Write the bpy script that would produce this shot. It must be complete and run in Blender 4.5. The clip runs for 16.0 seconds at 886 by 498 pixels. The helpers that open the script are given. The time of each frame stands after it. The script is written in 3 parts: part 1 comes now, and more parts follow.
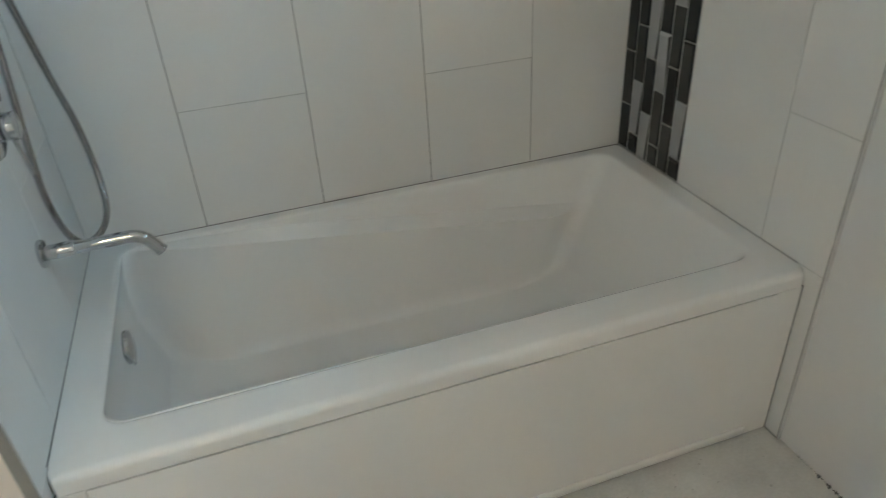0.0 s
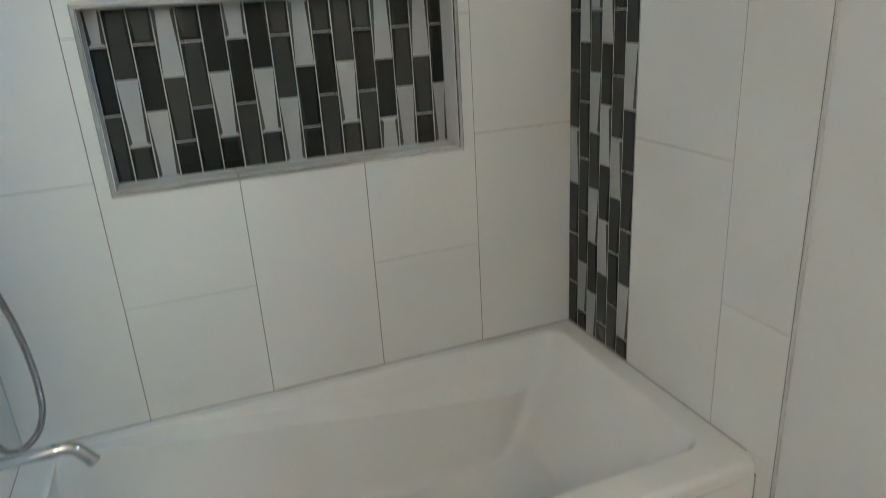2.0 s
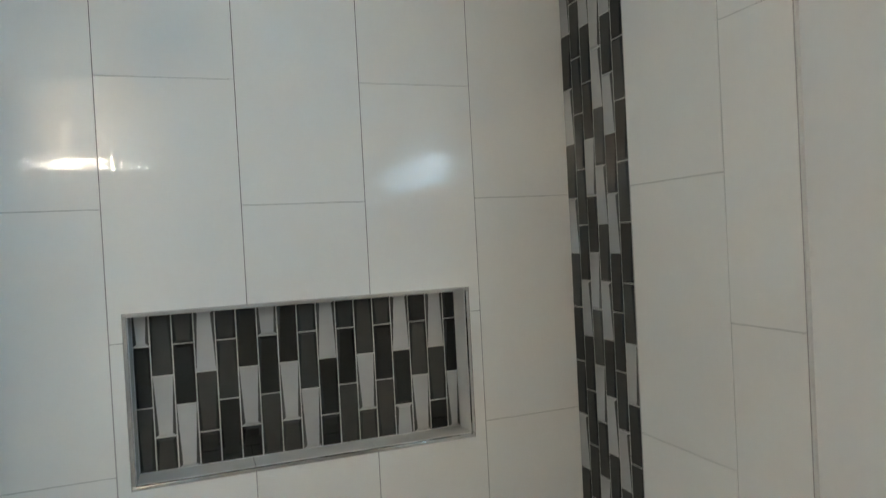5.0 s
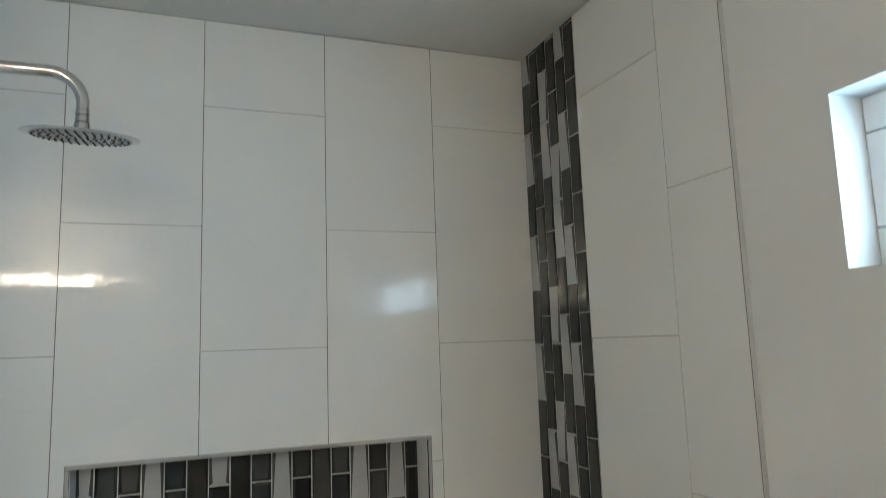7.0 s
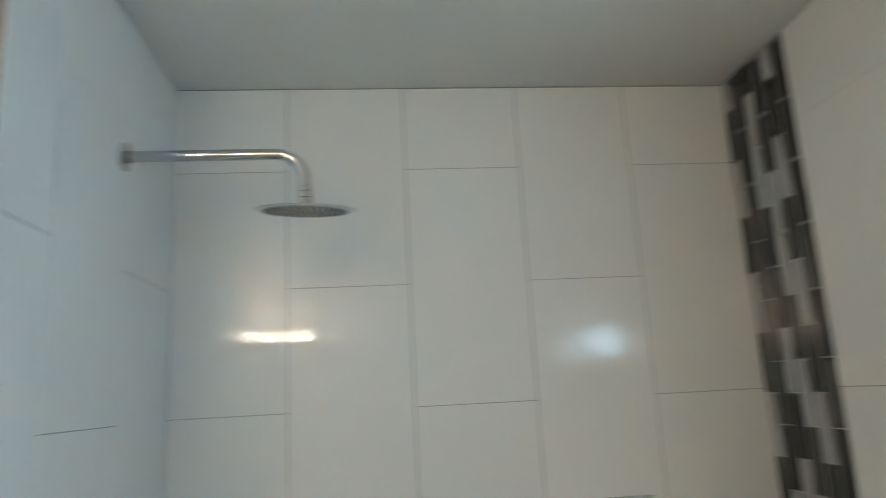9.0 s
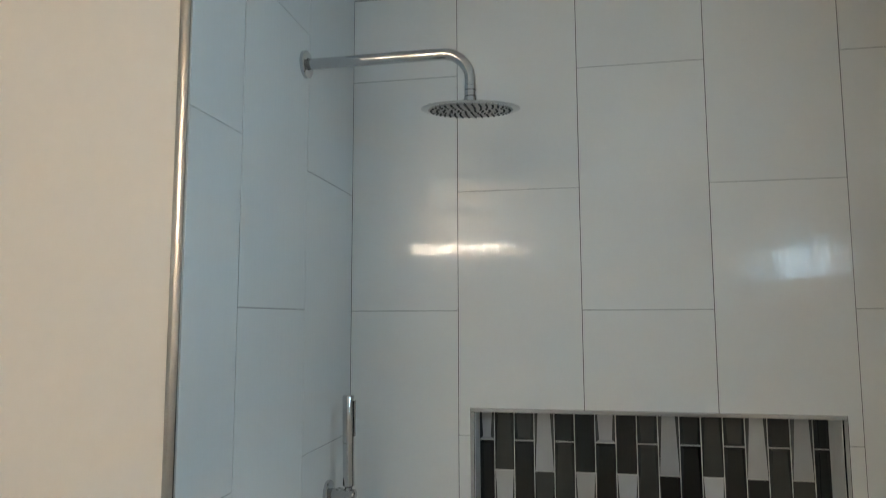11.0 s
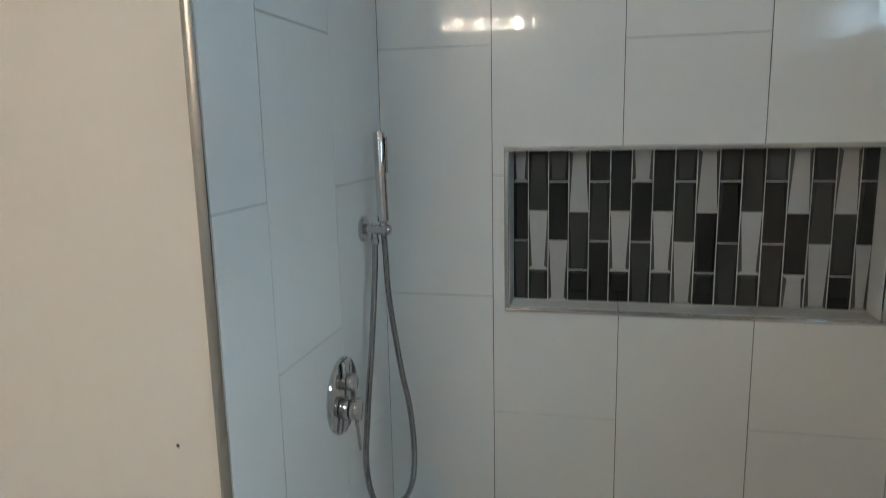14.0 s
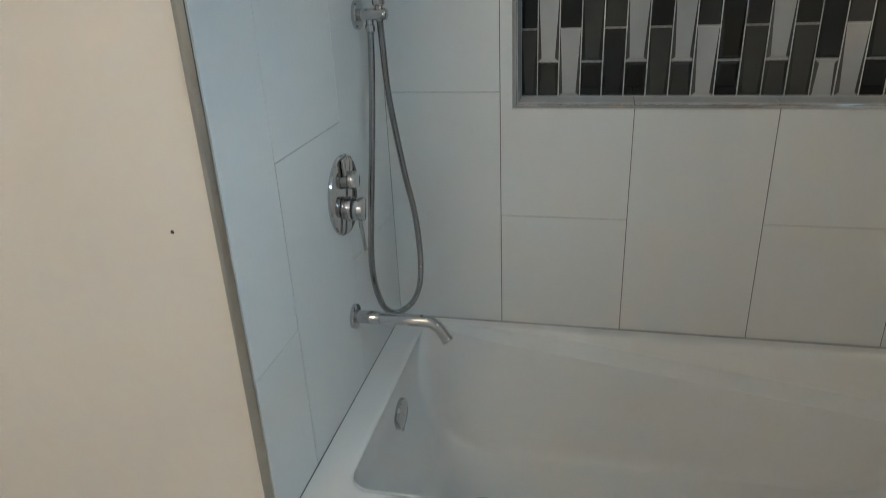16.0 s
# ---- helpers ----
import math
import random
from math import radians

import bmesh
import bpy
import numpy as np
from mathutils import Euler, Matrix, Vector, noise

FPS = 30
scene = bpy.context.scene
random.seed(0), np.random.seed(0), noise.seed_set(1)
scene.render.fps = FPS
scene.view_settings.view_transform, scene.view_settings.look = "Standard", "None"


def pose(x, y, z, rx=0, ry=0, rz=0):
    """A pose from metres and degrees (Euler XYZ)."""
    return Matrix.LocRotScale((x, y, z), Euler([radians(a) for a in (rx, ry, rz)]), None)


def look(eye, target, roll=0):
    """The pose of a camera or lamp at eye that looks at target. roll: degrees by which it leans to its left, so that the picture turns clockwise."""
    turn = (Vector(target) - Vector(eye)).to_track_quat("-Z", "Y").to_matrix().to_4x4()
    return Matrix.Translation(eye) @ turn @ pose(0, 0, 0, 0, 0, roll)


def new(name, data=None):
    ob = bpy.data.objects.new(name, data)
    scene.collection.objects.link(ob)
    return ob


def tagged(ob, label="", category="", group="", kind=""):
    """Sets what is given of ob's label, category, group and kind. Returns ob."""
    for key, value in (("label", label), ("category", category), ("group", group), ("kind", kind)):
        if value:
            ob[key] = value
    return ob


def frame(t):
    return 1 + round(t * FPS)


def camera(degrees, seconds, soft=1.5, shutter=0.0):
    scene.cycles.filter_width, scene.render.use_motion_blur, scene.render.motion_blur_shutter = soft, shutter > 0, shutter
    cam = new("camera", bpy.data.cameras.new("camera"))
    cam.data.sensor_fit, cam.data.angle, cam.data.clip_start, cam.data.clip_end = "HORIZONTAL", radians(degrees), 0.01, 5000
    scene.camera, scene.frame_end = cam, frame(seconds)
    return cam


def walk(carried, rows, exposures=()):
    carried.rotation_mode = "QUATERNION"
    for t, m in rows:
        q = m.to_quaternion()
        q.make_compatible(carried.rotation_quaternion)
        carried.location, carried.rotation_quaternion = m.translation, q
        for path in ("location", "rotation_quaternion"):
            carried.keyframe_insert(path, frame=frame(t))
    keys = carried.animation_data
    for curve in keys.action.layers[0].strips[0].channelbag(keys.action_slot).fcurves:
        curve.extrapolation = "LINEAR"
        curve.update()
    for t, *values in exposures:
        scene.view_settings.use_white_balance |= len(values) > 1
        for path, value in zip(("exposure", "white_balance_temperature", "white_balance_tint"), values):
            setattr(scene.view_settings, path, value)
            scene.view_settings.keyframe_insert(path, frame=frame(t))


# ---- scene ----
cam = camera(66.6, 16.0, soft=0.5, shutter=0.8)
PATH = [
    (0, (0.423, -1.645, 1.306), (0.933, -0.021, 0.257), -3.5),
    (0.5, (0.44, -1.65, 1.324), (1.041, -0.025, 0.325), -3.0),
    (1, (0.448, -1.633, 1.361), (1.102, 0.029, 0.461), -2.8),
    (1.5, (0.474, -1.636, 1.387), (1.107, 0.08, 0.578), -3.6),
    (2, (0.506, -1.633, 1.415), (1.163, 0.128, 0.732), -3.5),
    (2.5, (0.525, -1.651, 1.453), (1.165, 0.161, 0.899), -4.0),
    (3, (0.511, -1.655, 1.481), (1.18, 0.17, 1.012), -3.3),
    (3.5, (0.518, -1.665, 1.499), (1.194, 0.177, 1.114), -3.7),
    (4, (0.503, -1.679, 1.521), (1.178, 0.188, 1.277), -3.8),
    (4.5, (0.501, -1.689, 1.57), (1.157, 0.197, 1.446), -3.5),
    (5, (0.51, -1.7, 1.594), (1.19, 0.18, 1.561), -3.0),
    (7.5, (0.589, -1.735, 1.722), (1.272, 0.111, 2.078), -1.7),
    (8, (0.563, -1.729, 1.733), (1.185, 0.126, 2.147), -2.5),
    (8.5, (0.535, -1.701, 1.728), (1.068, 0.183, 2.139), -3.7),
    (9, (0.536, -1.697, 1.729), (0.726, 0.251, 2.145), -3.0),
    (9.5, (0.569, -1.696, 1.723), (0.388, 0.261, 2.09), 0.2),
    (12, (0.584, -1.669, 1.634), (0.174, 0.289, 1.648), -0.5),
    (12.5, (0.583, -1.655, 1.606), (0.135, 0.291, 1.494), -0.9),
    (13, (0.573, -1.646, 1.568), (0.11, 0.293, 1.404), -1.5),
    (13.5, (0.561, -1.639, 1.544), (0.092, 0.288, 1.284), -1.7),
    (14, (0.561, -1.636, 1.508), (0.113, 0.281, 1.153), -1.2),
    (14.5, (0.559, -1.624, 1.466), (0.12, 0.269, 0.994), -1.4),
    (15, (0.543, -1.608, 1.434), (0.101, 0.247, 0.831), -1.9),
    (15.5, (0.532, -1.597, 1.397), (0.116, 0.229, 0.698), -1.6),
    (16, (0.524, -1.583, 1.382), (0.104, 0.204, 0.588), -2.6),
]
walk(cam, [(t, look(eye, target, roll)) for t, eye, target, roll in PATH],
     exposures=[(0, 0.14, 7000, 8), (1.5, 0.36, 6980, 8), (3.5, 0.44, 6930, 10), (5, 0.27, 7130, 10), (7.5, 0.12, 7180, 10),
                (9, 0.11, 7480, 10), (9.5, 0.11, 7500, 11), (12, -0.26, 7180, 11), (14.5, -0.13, 7130, 11), (16, -0.03, 7080, 11)])

# ---- plan, metres ----
XL, XR = 0.024, 1.515            # tile faces of the two side walls
PL, PR = 0.009, 1.5245            # painted faces of the two side walls
RIM, CEIL = 0.473, 2.541         # tub rim, ceiling
TUB_Y = -0.755                   # front of the tub
EDGE_L, EDGE_R = -0.783, -0.794  # where the tile ends on the side walls
ROW_A, ROW_B, ROW = 0.779, 1.0865, 0.6115
COLS = [XL, 0.306, 0.6125, 0.919, 1.2235, XR]
NX0, NX1, NZ0, NZ1 = 0.336, 1.192, 1.049, 1.457   # niche, outside its trim
ROOM_S, ROOM_W = -2.85, -1.5
WIN = (-2.0, -0.995, 1.79, 2.068)

# ---- world, sun, lamps ----
world = bpy.data.worlds.new("world")
scene.world = world
world.use_nodes = True
wn = world.node_tree
sky = wn.nodes.new("ShaderNodeTexSky")
sky.sky_type = "NISHITA"
sky.sun_disc = False
sky.sun_elevation = radians(25)
sky.sun_rotation = radians(173)
wn.links.new(sky.outputs[0], wn.nodes["Background"].inputs[0])
wn.nodes["Background"].inputs[1].default_value = 0.12

sun = bpy.data.lights.new("sun", "SUN")
sun.energy, sun.angle, sun.color = 1.2, radians(0.5), (1.0, 0.96, 0.9)
new("sun", sun).matrix_world = look((0, 0, 5), (-0.1, 0.9, 5 - 0.42))

for name, size, watts, colour, eye, aim in (
        ("window_daylight", (0.88, 0.15), 7.6, (0.36, 0.69, 1.0), (PR + 0.125, -1.5, 1.93), (0, -1.5, 1.93)),
        ("high_sky", (1.2, 0.7), 105.0, (0.58, 0.81, 1.0), (PR + 0.95, -1.45, 2.62), (PR, -1.42, 1.92))):
    lamp = bpy.data.lights.new(name, "AREA")
    lamp.shape, lamp.size, lamp.size_y = "RECTANGLE", *size
    lamp.energy, lamp.color = watts, colour
    new(name, lamp).matrix_world = look(eye, aim)
BULB = 138.0


# ---- materials ----
def material(name, colour, rough=0.5, metal=0.0, coat=0.0, grain=0.04, scale=6.0, fine=0.0, fine_scale=300.0,
             depth=0.0002, stretch=(1, 1, 1), emit=0.0, piece=0.0, rough_var=0.0, detail=2.0, glaze=False):
    """A surface with two scales of colour variation and a fine relief, in world metres."""
    m = bpy.data.materials.new(name)
    m.use_nodes = True
    n, link = m.node_tree.nodes, m.node_tree.links.new
    b = n["Principled BSDF"]
    b.inputs["Roughness"].default_value = rough
    b.inputs["Metallic"].default_value = metal
    b.inputs["Coat Weight"].default_value = coat
    b.inputs["Coat Roughness"].default_value = 0.04
    geo = n.new("ShaderNodeNewGeometry")
    big, small = n.new("ShaderNodeTexNoise"), n.new("ShaderNodeTexNoise")
    big.inputs["Scale"].default_value, big.inputs["Detail"].default_value = scale, 5
    small.inputs["Scale"].default_value, small.inputs["Detail"].default_value = scale * 14, 4
    link(geo.outputs["Position"], big.inputs["Vector"])
    link(geo.outputs["Position"], small.inputs["Vector"])
    mix = n.new("ShaderNodeMath")
    mix.operation = "MULTIPLY_ADD"
    mix.inputs[1].default_value = 0.5
    link(small.outputs["Fac"], mix.inputs[0])
    link(big.outputs["Fac"], mix.inputs[2])
    ramp = n.new("ShaderNodeMapRange")
    ramp.inputs["From Min"].default_value, ramp.inputs["From Max"].default_value = 0.45, 1.05
    ramp.inputs["To Min"].default_value, ramp.inputs["To Max"].default_value = 1 - grain, 1 + grain
    link(mix.outputs[0], ramp.inputs["Value"])
    value = ramp.outputs[0]
    if piece:
        info, lot, mul = n.new("ShaderNodeObjectInfo"), n.new("ShaderNodeMapRange"), n.new("ShaderNodeMath")
        lot.inputs["To Min"].default_value, lot.inputs["To Max"].default_value = 1 - piece, 1 + piece
        link(info.outputs["Random"], lot.inputs["Value"])
        mul.operation = "MULTIPLY"
        link(value, mul.inputs[0])
        link(lot.outputs[0], mul.inputs[1])
        value = mul.outputs[0]
    tint = n.new("ShaderNodeVectorMath")
    tint.operation = "SCALE"
    tint.inputs[0].default_value = colour
    link(value, tint.inputs["Scale"])
    link(tint.outputs[0], b.inputs["Base Color"])
    if rough_var:
        rr = n.new("ShaderNodeMapRange")
        rr.inputs["From Min"].default_value, rr.inputs["From Max"].default_value = 0.3, 0.7
        rr.inputs["To Min"].default_value, rr.inputs["To Max"].default_value = rough, rough + rough_var
        link(big.outputs["Fac"], rr.inputs["Value"])
        link(rr.outputs[0], b.inputs["Roughness"])
    if fine:
        mp, relief, bump = n.new("ShaderNodeMapping"), n.new("ShaderNodeTexNoise"), n.new("ShaderNodeBump")
        mp.inputs["Scale"].default_value = stretch
        relief.inputs["Scale"].default_value, relief.inputs["Detail"].default_value = fine_scale, detail
        bump.inputs["Strength"].default_value, bump.inputs["Distance"].default_value = fine, depth
        link(geo.outputs["Position"], mp.inputs["Vector"])
        link(mp.outputs[0], relief.inputs["Vector"])
        if glaze:       # flat glaze with scattered fine ridges
            ridge = n.new("ShaderNodeMapRange")
            ridge.interpolation_type = "SMOOTHSTEP"
            ridge.inputs["From Min"].default_value, ridge.inputs["From Max"].default_value = 0.36, 0.72
            link(relief.outputs["Fac"], ridge.inputs["Value"])
            link(ridge.outputs[0], bump.inputs["Height"])
        else:
            link(relief.outputs["Fac"], bump.inputs["Height"])
        if glaze:
            b.inputs["Specular IOR Level"].default_value = 0.0
            b.inputs["Coat Roughness"].default_value = 0.012
        else:
            link(bump.outputs[0], b.inputs["Normal"])
        if coat:
            link(bump.outputs[0], b.inputs["Coat Normal"])
    if emit:
        b.inputs["Emission Color"].default_value = (*colour, 1)
        b.inputs["Emission Strength"].default_value = emit
    return m


TILE = material("white_tile", (0.74, 0.735, 0.715), 0.018, grain=0.02, fine=1.0, fine_scale=130, depth=0.00018, detail=0.0,
                stretch=(1, 1, 0.012), piece=0.015, coat=1.0, glaze=True)
TILE_SIDE = material("white_side_tile", (0.74, 0.735, 0.715), 0.018, grain=0.02, fine=1.0, fine_scale=130, depth=0.00005, detail=0.0,
                     stretch=(1, 1, 0.012), piece=0.015, coat=1.0, glaze=True)
GLAZED = material("plain_glazed_tile", (0.72, 0.715, 0.70), 0.06, grain=0.02, scale=5, rough_var=0.03)
GROUT = material("grey_grout", (0.175, 0.171, 0.163), 0.85, grain=0.15, scale=20, fine=0.4)
PAINT = material("wall_paint", (0.70, 0.698, 0.69), 0.55, grain=0.025, scale=3, fine=0.35, fine_scale=260, depth=0.0003)
# copy of wall_paint for the wing wall, with warmer, brighter light in its colour
WARM_LIT_PAINT = material("warm_lit_paint", (0.82, 0.748, 0.672), 0.55, grain=0.025, scale=3, fine=0.35, fine_scale=260, depth=0.0003)
CEILING_PAINT = material("ceiling_paint", (0.74, 0.73, 0.70), 0.6, grain=0.02, scale=3, fine=0.4, fine_scale=200, depth=0.0004)
ACRYLIC = material("tub_acrylic", (0.80, 0.79, 0.77), 0.012, coat=0.0, grain=0.02, scale=4, rough_var=0.012)
NICKEL = material("brushed_nickel", (0.42, 0.41, 0.40), 0.14, 1.0, grain=0.06, scale=30)
CHROME = material("chrome", (0.58, 0.58, 0.59), 0.03, 1.0, grain=0.03, scale=30, rough_var=0.04)
HOSE = material("steel_hose", (0.36, 0.36, 0.37), 0.2, 1.0, grain=0.06, scale=40)
SATIN = material("satin_metal", (0.60, 0.59, 0.58), 0.04, 1.0, grain=0.05, scale=25, fine=0.06, fine_scale=900,
                 stretch=(1, 1, 0.02), depth=0.0001)
POLISHED = material("warm_nickel_trim", (0.54, 0.515, 0.48), 0.27, 1.0, grain=0.05, scale=25)
STRIP_GREY = material("pale_edge_strip", (0.58, 0.58, 0.575), 0.2, grain=0.06, scale=25)
RUBBER = material("spray_plate", (0.36, 0.36, 0.365), 0.3, grain=0.1, scale=60)
NOZZLE = material("nozzle_rubber", (0.035, 0.035, 0.036), 0.45, grain=0.15, scale=60)
FLOOR = material("floor_stone", (0.56, 0.557, 0.535), 0.45, grain=0.16, scale=9, fine=0.3, fine_scale=120, rough_var=0.2)
DARK = material("dark_gap", (0.05, 0.048, 0.045), 0.9, grain=0.2, scale=40)
SEALANT = material("silicone_seal", (0.20, 0.195, 0.185), 0.4, grain=0.15, scale=30)
VINYL = material("white_vinyl", (0.78, 0.79, 0.80), 0.35, grain=0.02, scale=8)
GLOBE = material("lit_globe", (1.0, 0.89, 0.755), 0.3, grain=0.0, emit=BULB)
UP_EMITTER = material("hidden_up_emitter", (1.0, 0.89, 0.755), 0.3, grain=0.0, emit=1900.0)
SHADE = material("frosted_shade", (1.0, 0.88, 0.74), 0.4, grain=0.0, emit=8.5)
LIGHT_GLASS = material("pale_grey_glass", (0.37, 0.37, 0.372), 0.045, coat=0.0, grain=0.05, scale=25, piece=0.06)
MID_GLASS = material("mid_grey_glass", (0.040, 0.041, 0.038), 0.045, coat=0.0, grain=0.08, scale=25, piece=0.12)
DARK_GLASS = material("dark_grey_glass", (0.0075, 0.0076, 0.0069), 0.045, coat=0.0, grain=0.1, scale=25, piece=0.15)
GLASSES = {"L": LIGHT_GLASS, "M": MID_GLASS, "D": DARK_GLASS}
# side bevels: the dark look of refracting glass is put into the colour
EDGES = {t: material("glass_edge_darkened", c, 0.1, grain=0.1, scale=25) for t, c in
         (("L", (0.06, 0.06, 0.058)), ("M", (0.018, 0.018, 0.0173)), ("D", (0.005, 0.005, 0.0048)))}
PANE = bpy.data.materials.new("window_glass")
PANE.use_nodes = True
PANE.node_tree.nodes["Principled BSDF"].inputs["Transmission Weight"].default_value = 1.0
PANE.node_tree.nodes["Principled BSDF"].inputs["Roughness"].default_value = 0.05
PANE.node_tree.nodes["Principled BSDF"].inputs["IOR"].default_value = 1.45


# ---- mesh helpers ----
def mesh_of(name, bm, mat, smooth=False):
    me = bpy.data.meshes.new(name)
    bmesh.ops.recalc_face_normals(bm, faces=bm.faces[:])
    bm.to_mesh(me)
    bm.free()
    me.materials.append(mat)
    if smooth:
        me.shade_smooth()
        me.set_sharp_from_angle(angle=radians(38))
    return me


def part(name, bm, mat, parent=None, label="", smooth=False, at=None):
    ob = new(name, mesh_of(name, bm, mat, smooth))
    ob.parent = parent
    if at is not None:
        ob.matrix_basis = at
    if label:
        ob["label"] = label
    return ob


def thing(name, label, category, at=(0, 0, 0), kind="", group=""):
    ob = new(name)
    ob.location = at
    bpy.context.view_layer.update()
    return tagged(ob, label, category, group, kind)


def box(bm, x0, x1, y0, y1, z0, z1, bevel=0.0, segments=2):
    m = Matrix.LocRotScale(((x0 + x1) / 2, (y0 + y1) / 2, (z0 + z1) / 2), None, (x1 - x0, y1 - y0, z1 - z0))
    r = bmesh.ops.create_cube(bm, size=1, matrix=m)
    if bevel:
        edges = list({e for v in r["verts"] for e in v.link_edges})
        bmesh.ops.bevel(bm, geom=edges, offset=bevel, segments=segments, profile=0.5, affect="EDGES")
    return bm


def boxed(*a, **k):
    return box(bmesh.new(), *a, **k)


def lathe(bm, profile, m, n=40):
    """Turns (radius, along) pairs round the local z axis of m."""
    rings = []
    for r, h in profile:
        if r < 1e-6:
            rings.append([bm.verts.new(m @ Vector((0, 0, h)))])
        else:
            rings.append([bm.verts.new(m @ Vector((r * math.cos(2 * math.pi * i / n), r * math.sin(2 * math.pi * i / n), h)))
                          for i in range(n)])
    for a, b in zip(rings, rings[1:]):
        for i in range(n):
            j = (i + 1) % n
            q = [a[i % len(a)], a[j % len(a)], b[j % len(b)], b[i % len(b)]]
            q = list(dict.fromkeys(q))
            if len(q) > 2:
                bm.faces.new(q)
    return bm


def lathed(profile, m, n=40):
    return lathe(bmesh.new(), profile, m, n)


def spline(points, steps=10):
    """A smooth line through the points."""
    pts = [Vector(p) for p in points]
    pts = [2 * pts[0] - pts[1]] + pts + [2 * pts[-1] - pts[-2]]
    out = []
    for a, b, c, d in zip(pts, pts[1:], pts[2:], pts[3:]):
        for i in range(steps):
            t = i / steps
            out.append(0.5 * (2 * b + (c - a) * t + (2 * a - 5 * b + 4 * c - d) * t * t + (3 * b - a - 3 * c + d) * t ** 3))
    return out + [pts[-2]]


def tube(path, radius, n=20, ribs=0.0, cap=True):
    """A round tube along a line; ribs: how far every other ring stands out."""
    bm, rings, side = bmesh.new(), [], None
    for k, p in enumerate(path):
        d = (path[min(k + 1, len(path) - 1)] - path[max(k - 1, 0)]).normalized()
        if side is None:
            side = d.orthogonal().normalized()
        side = (side - d * side.dot(d)).normalized()
        up = d.cross(side)
        r = (radius(k / (len(path) - 1)) if callable(radius) else radius) + (ribs if k % 2 else 0)
        rings.append([bm.verts.new(p + r * (math.cos(2 * math.pi * i / n) * side + math.sin(2 * math.pi * i / n) * up))
                      for i in range(n)])
    for a, b in zip(rings, rings[1:]):
        for i in range(n):
            bm.faces.new((a[i], a[(i + 1) % n], b[(i + 1) % n], b[i]))
    if cap:
        bm.faces.new(rings[0])
        bm.faces.new(rings[-1])
    return bm


ALONG_X = Matrix.Rotation(radians(90), 4, "Y")      # turns local z to world +x


def wall_point(x, y, z):
    return Matrix.Translation((x, y, z)) @ ALONG_X


# ---- the room ----
def structure(name, bm, mat, label, category):
    return tagged(part(name, bm, mat), label, category, kind="structure")


floor = structure("floor", boxed(ROOM_W - 0.1, PR + 0.1, ROOM_S - 0.1, 0.25, -0.08, 0.0), FLOOR,
                  "pale grey stone floor with dusty stains beside the tub", "floor")
ceiling = structure("ceiling", boxed(ROOM_W - 0.1, PR + 0.2, ROOM_S - 0.1, 0.25, CEIL, CEIL + 0.08), CEILING_PAINT,
                    "flat off-white painted ceiling above the tub alcove", "ceiling")

TH = 0.009     # tile thickness
bm = bmesh.new()
for x0, x1, z0, z1 in ((ROOM_W - 0.1, NX0 + 0.006, 0, CEIL), (NX1 - 0.006, PR + 0.16, 0, CEIL),
                       (NX0 + 0.006, NX1 - 0.006, 0, NZ0 + 0.006), (NX0 + 0.006, NX1 - 0.006, NZ1 - 0.006, CEIL)):
    box(bm, x0, x1, 0.0013, 0.22, z0, z1)
box(bm, NX0 + 0.006, NX1 - 0.006, 0.099, 0.22, NZ0 + 0.006, NZ1 - 0.006)
wall_north = structure("wall_north", bm, GROUT, "tub wall set with tall white tiles in grey grout", "wall")

FRONT_W = EDGE_L - 0.003
bm = boxed(ROOM_W, PL, FRONT_W, TH - 0.0015, 0, CEIL)
wall_west = structure("wall_west", bm, WARM_LIT_PAINT, "cream painted wing wall beside the faucet end, warm light in its colour", "wall")
bm = boxed(PL + 0.0005, XL - 0.0013, EDGE_L + 0.004, TH - 0.002, 0.001, CEIL - 0.001)
backer_west = structure("wall_west_backer", bm, GROUT, "tile backing and grey grout on the faucet wall", "wall")
bm = boxed(XR + 0.0013, PR - 0.0005, EDGE_R + 0.004, TH - 0.002, 0.001, CEIL - 0.001)
backer_east = structure("wall_east_backer", bm, GROUT, "tile backing and grey grout on the end wall", "wall")
bm = bmesh.new()
wy0, wy1, wz0, wz1 = WIN
box(bm, PR, PR + 0.16, ROOM_S - 0.1, wy0, 0, CEIL)
box(bm, PR, PR + 0.16, wy1, TH - 0.0015, 0, CEIL)
box(bm, PR, PR + 0.16, wy0, wy1, 0, wz0)
box(bm, PR, PR + 0.16, wy0, wy1, wz1, CEIL)
wall_east = structure("wall_east", bm, PAINT, "cream painted wall with a high narrow window", "wall")
wall_south = structure("wall_south", boxed(ROOM_W - 0.1, PR, ROOM_S - 0.1, ROOM_S, 0, CEIL), PAINT,
                       "cream painted wall facing the tub", "wall")
bm = boxed(ROOM_W - 0.1, ROOM_W, ROOM_S, FRONT_W - 0.001, 0, CEIL)
wall_far = structure("wall_far", bm, PAINT, "cream painted wall closing the room", "wall")

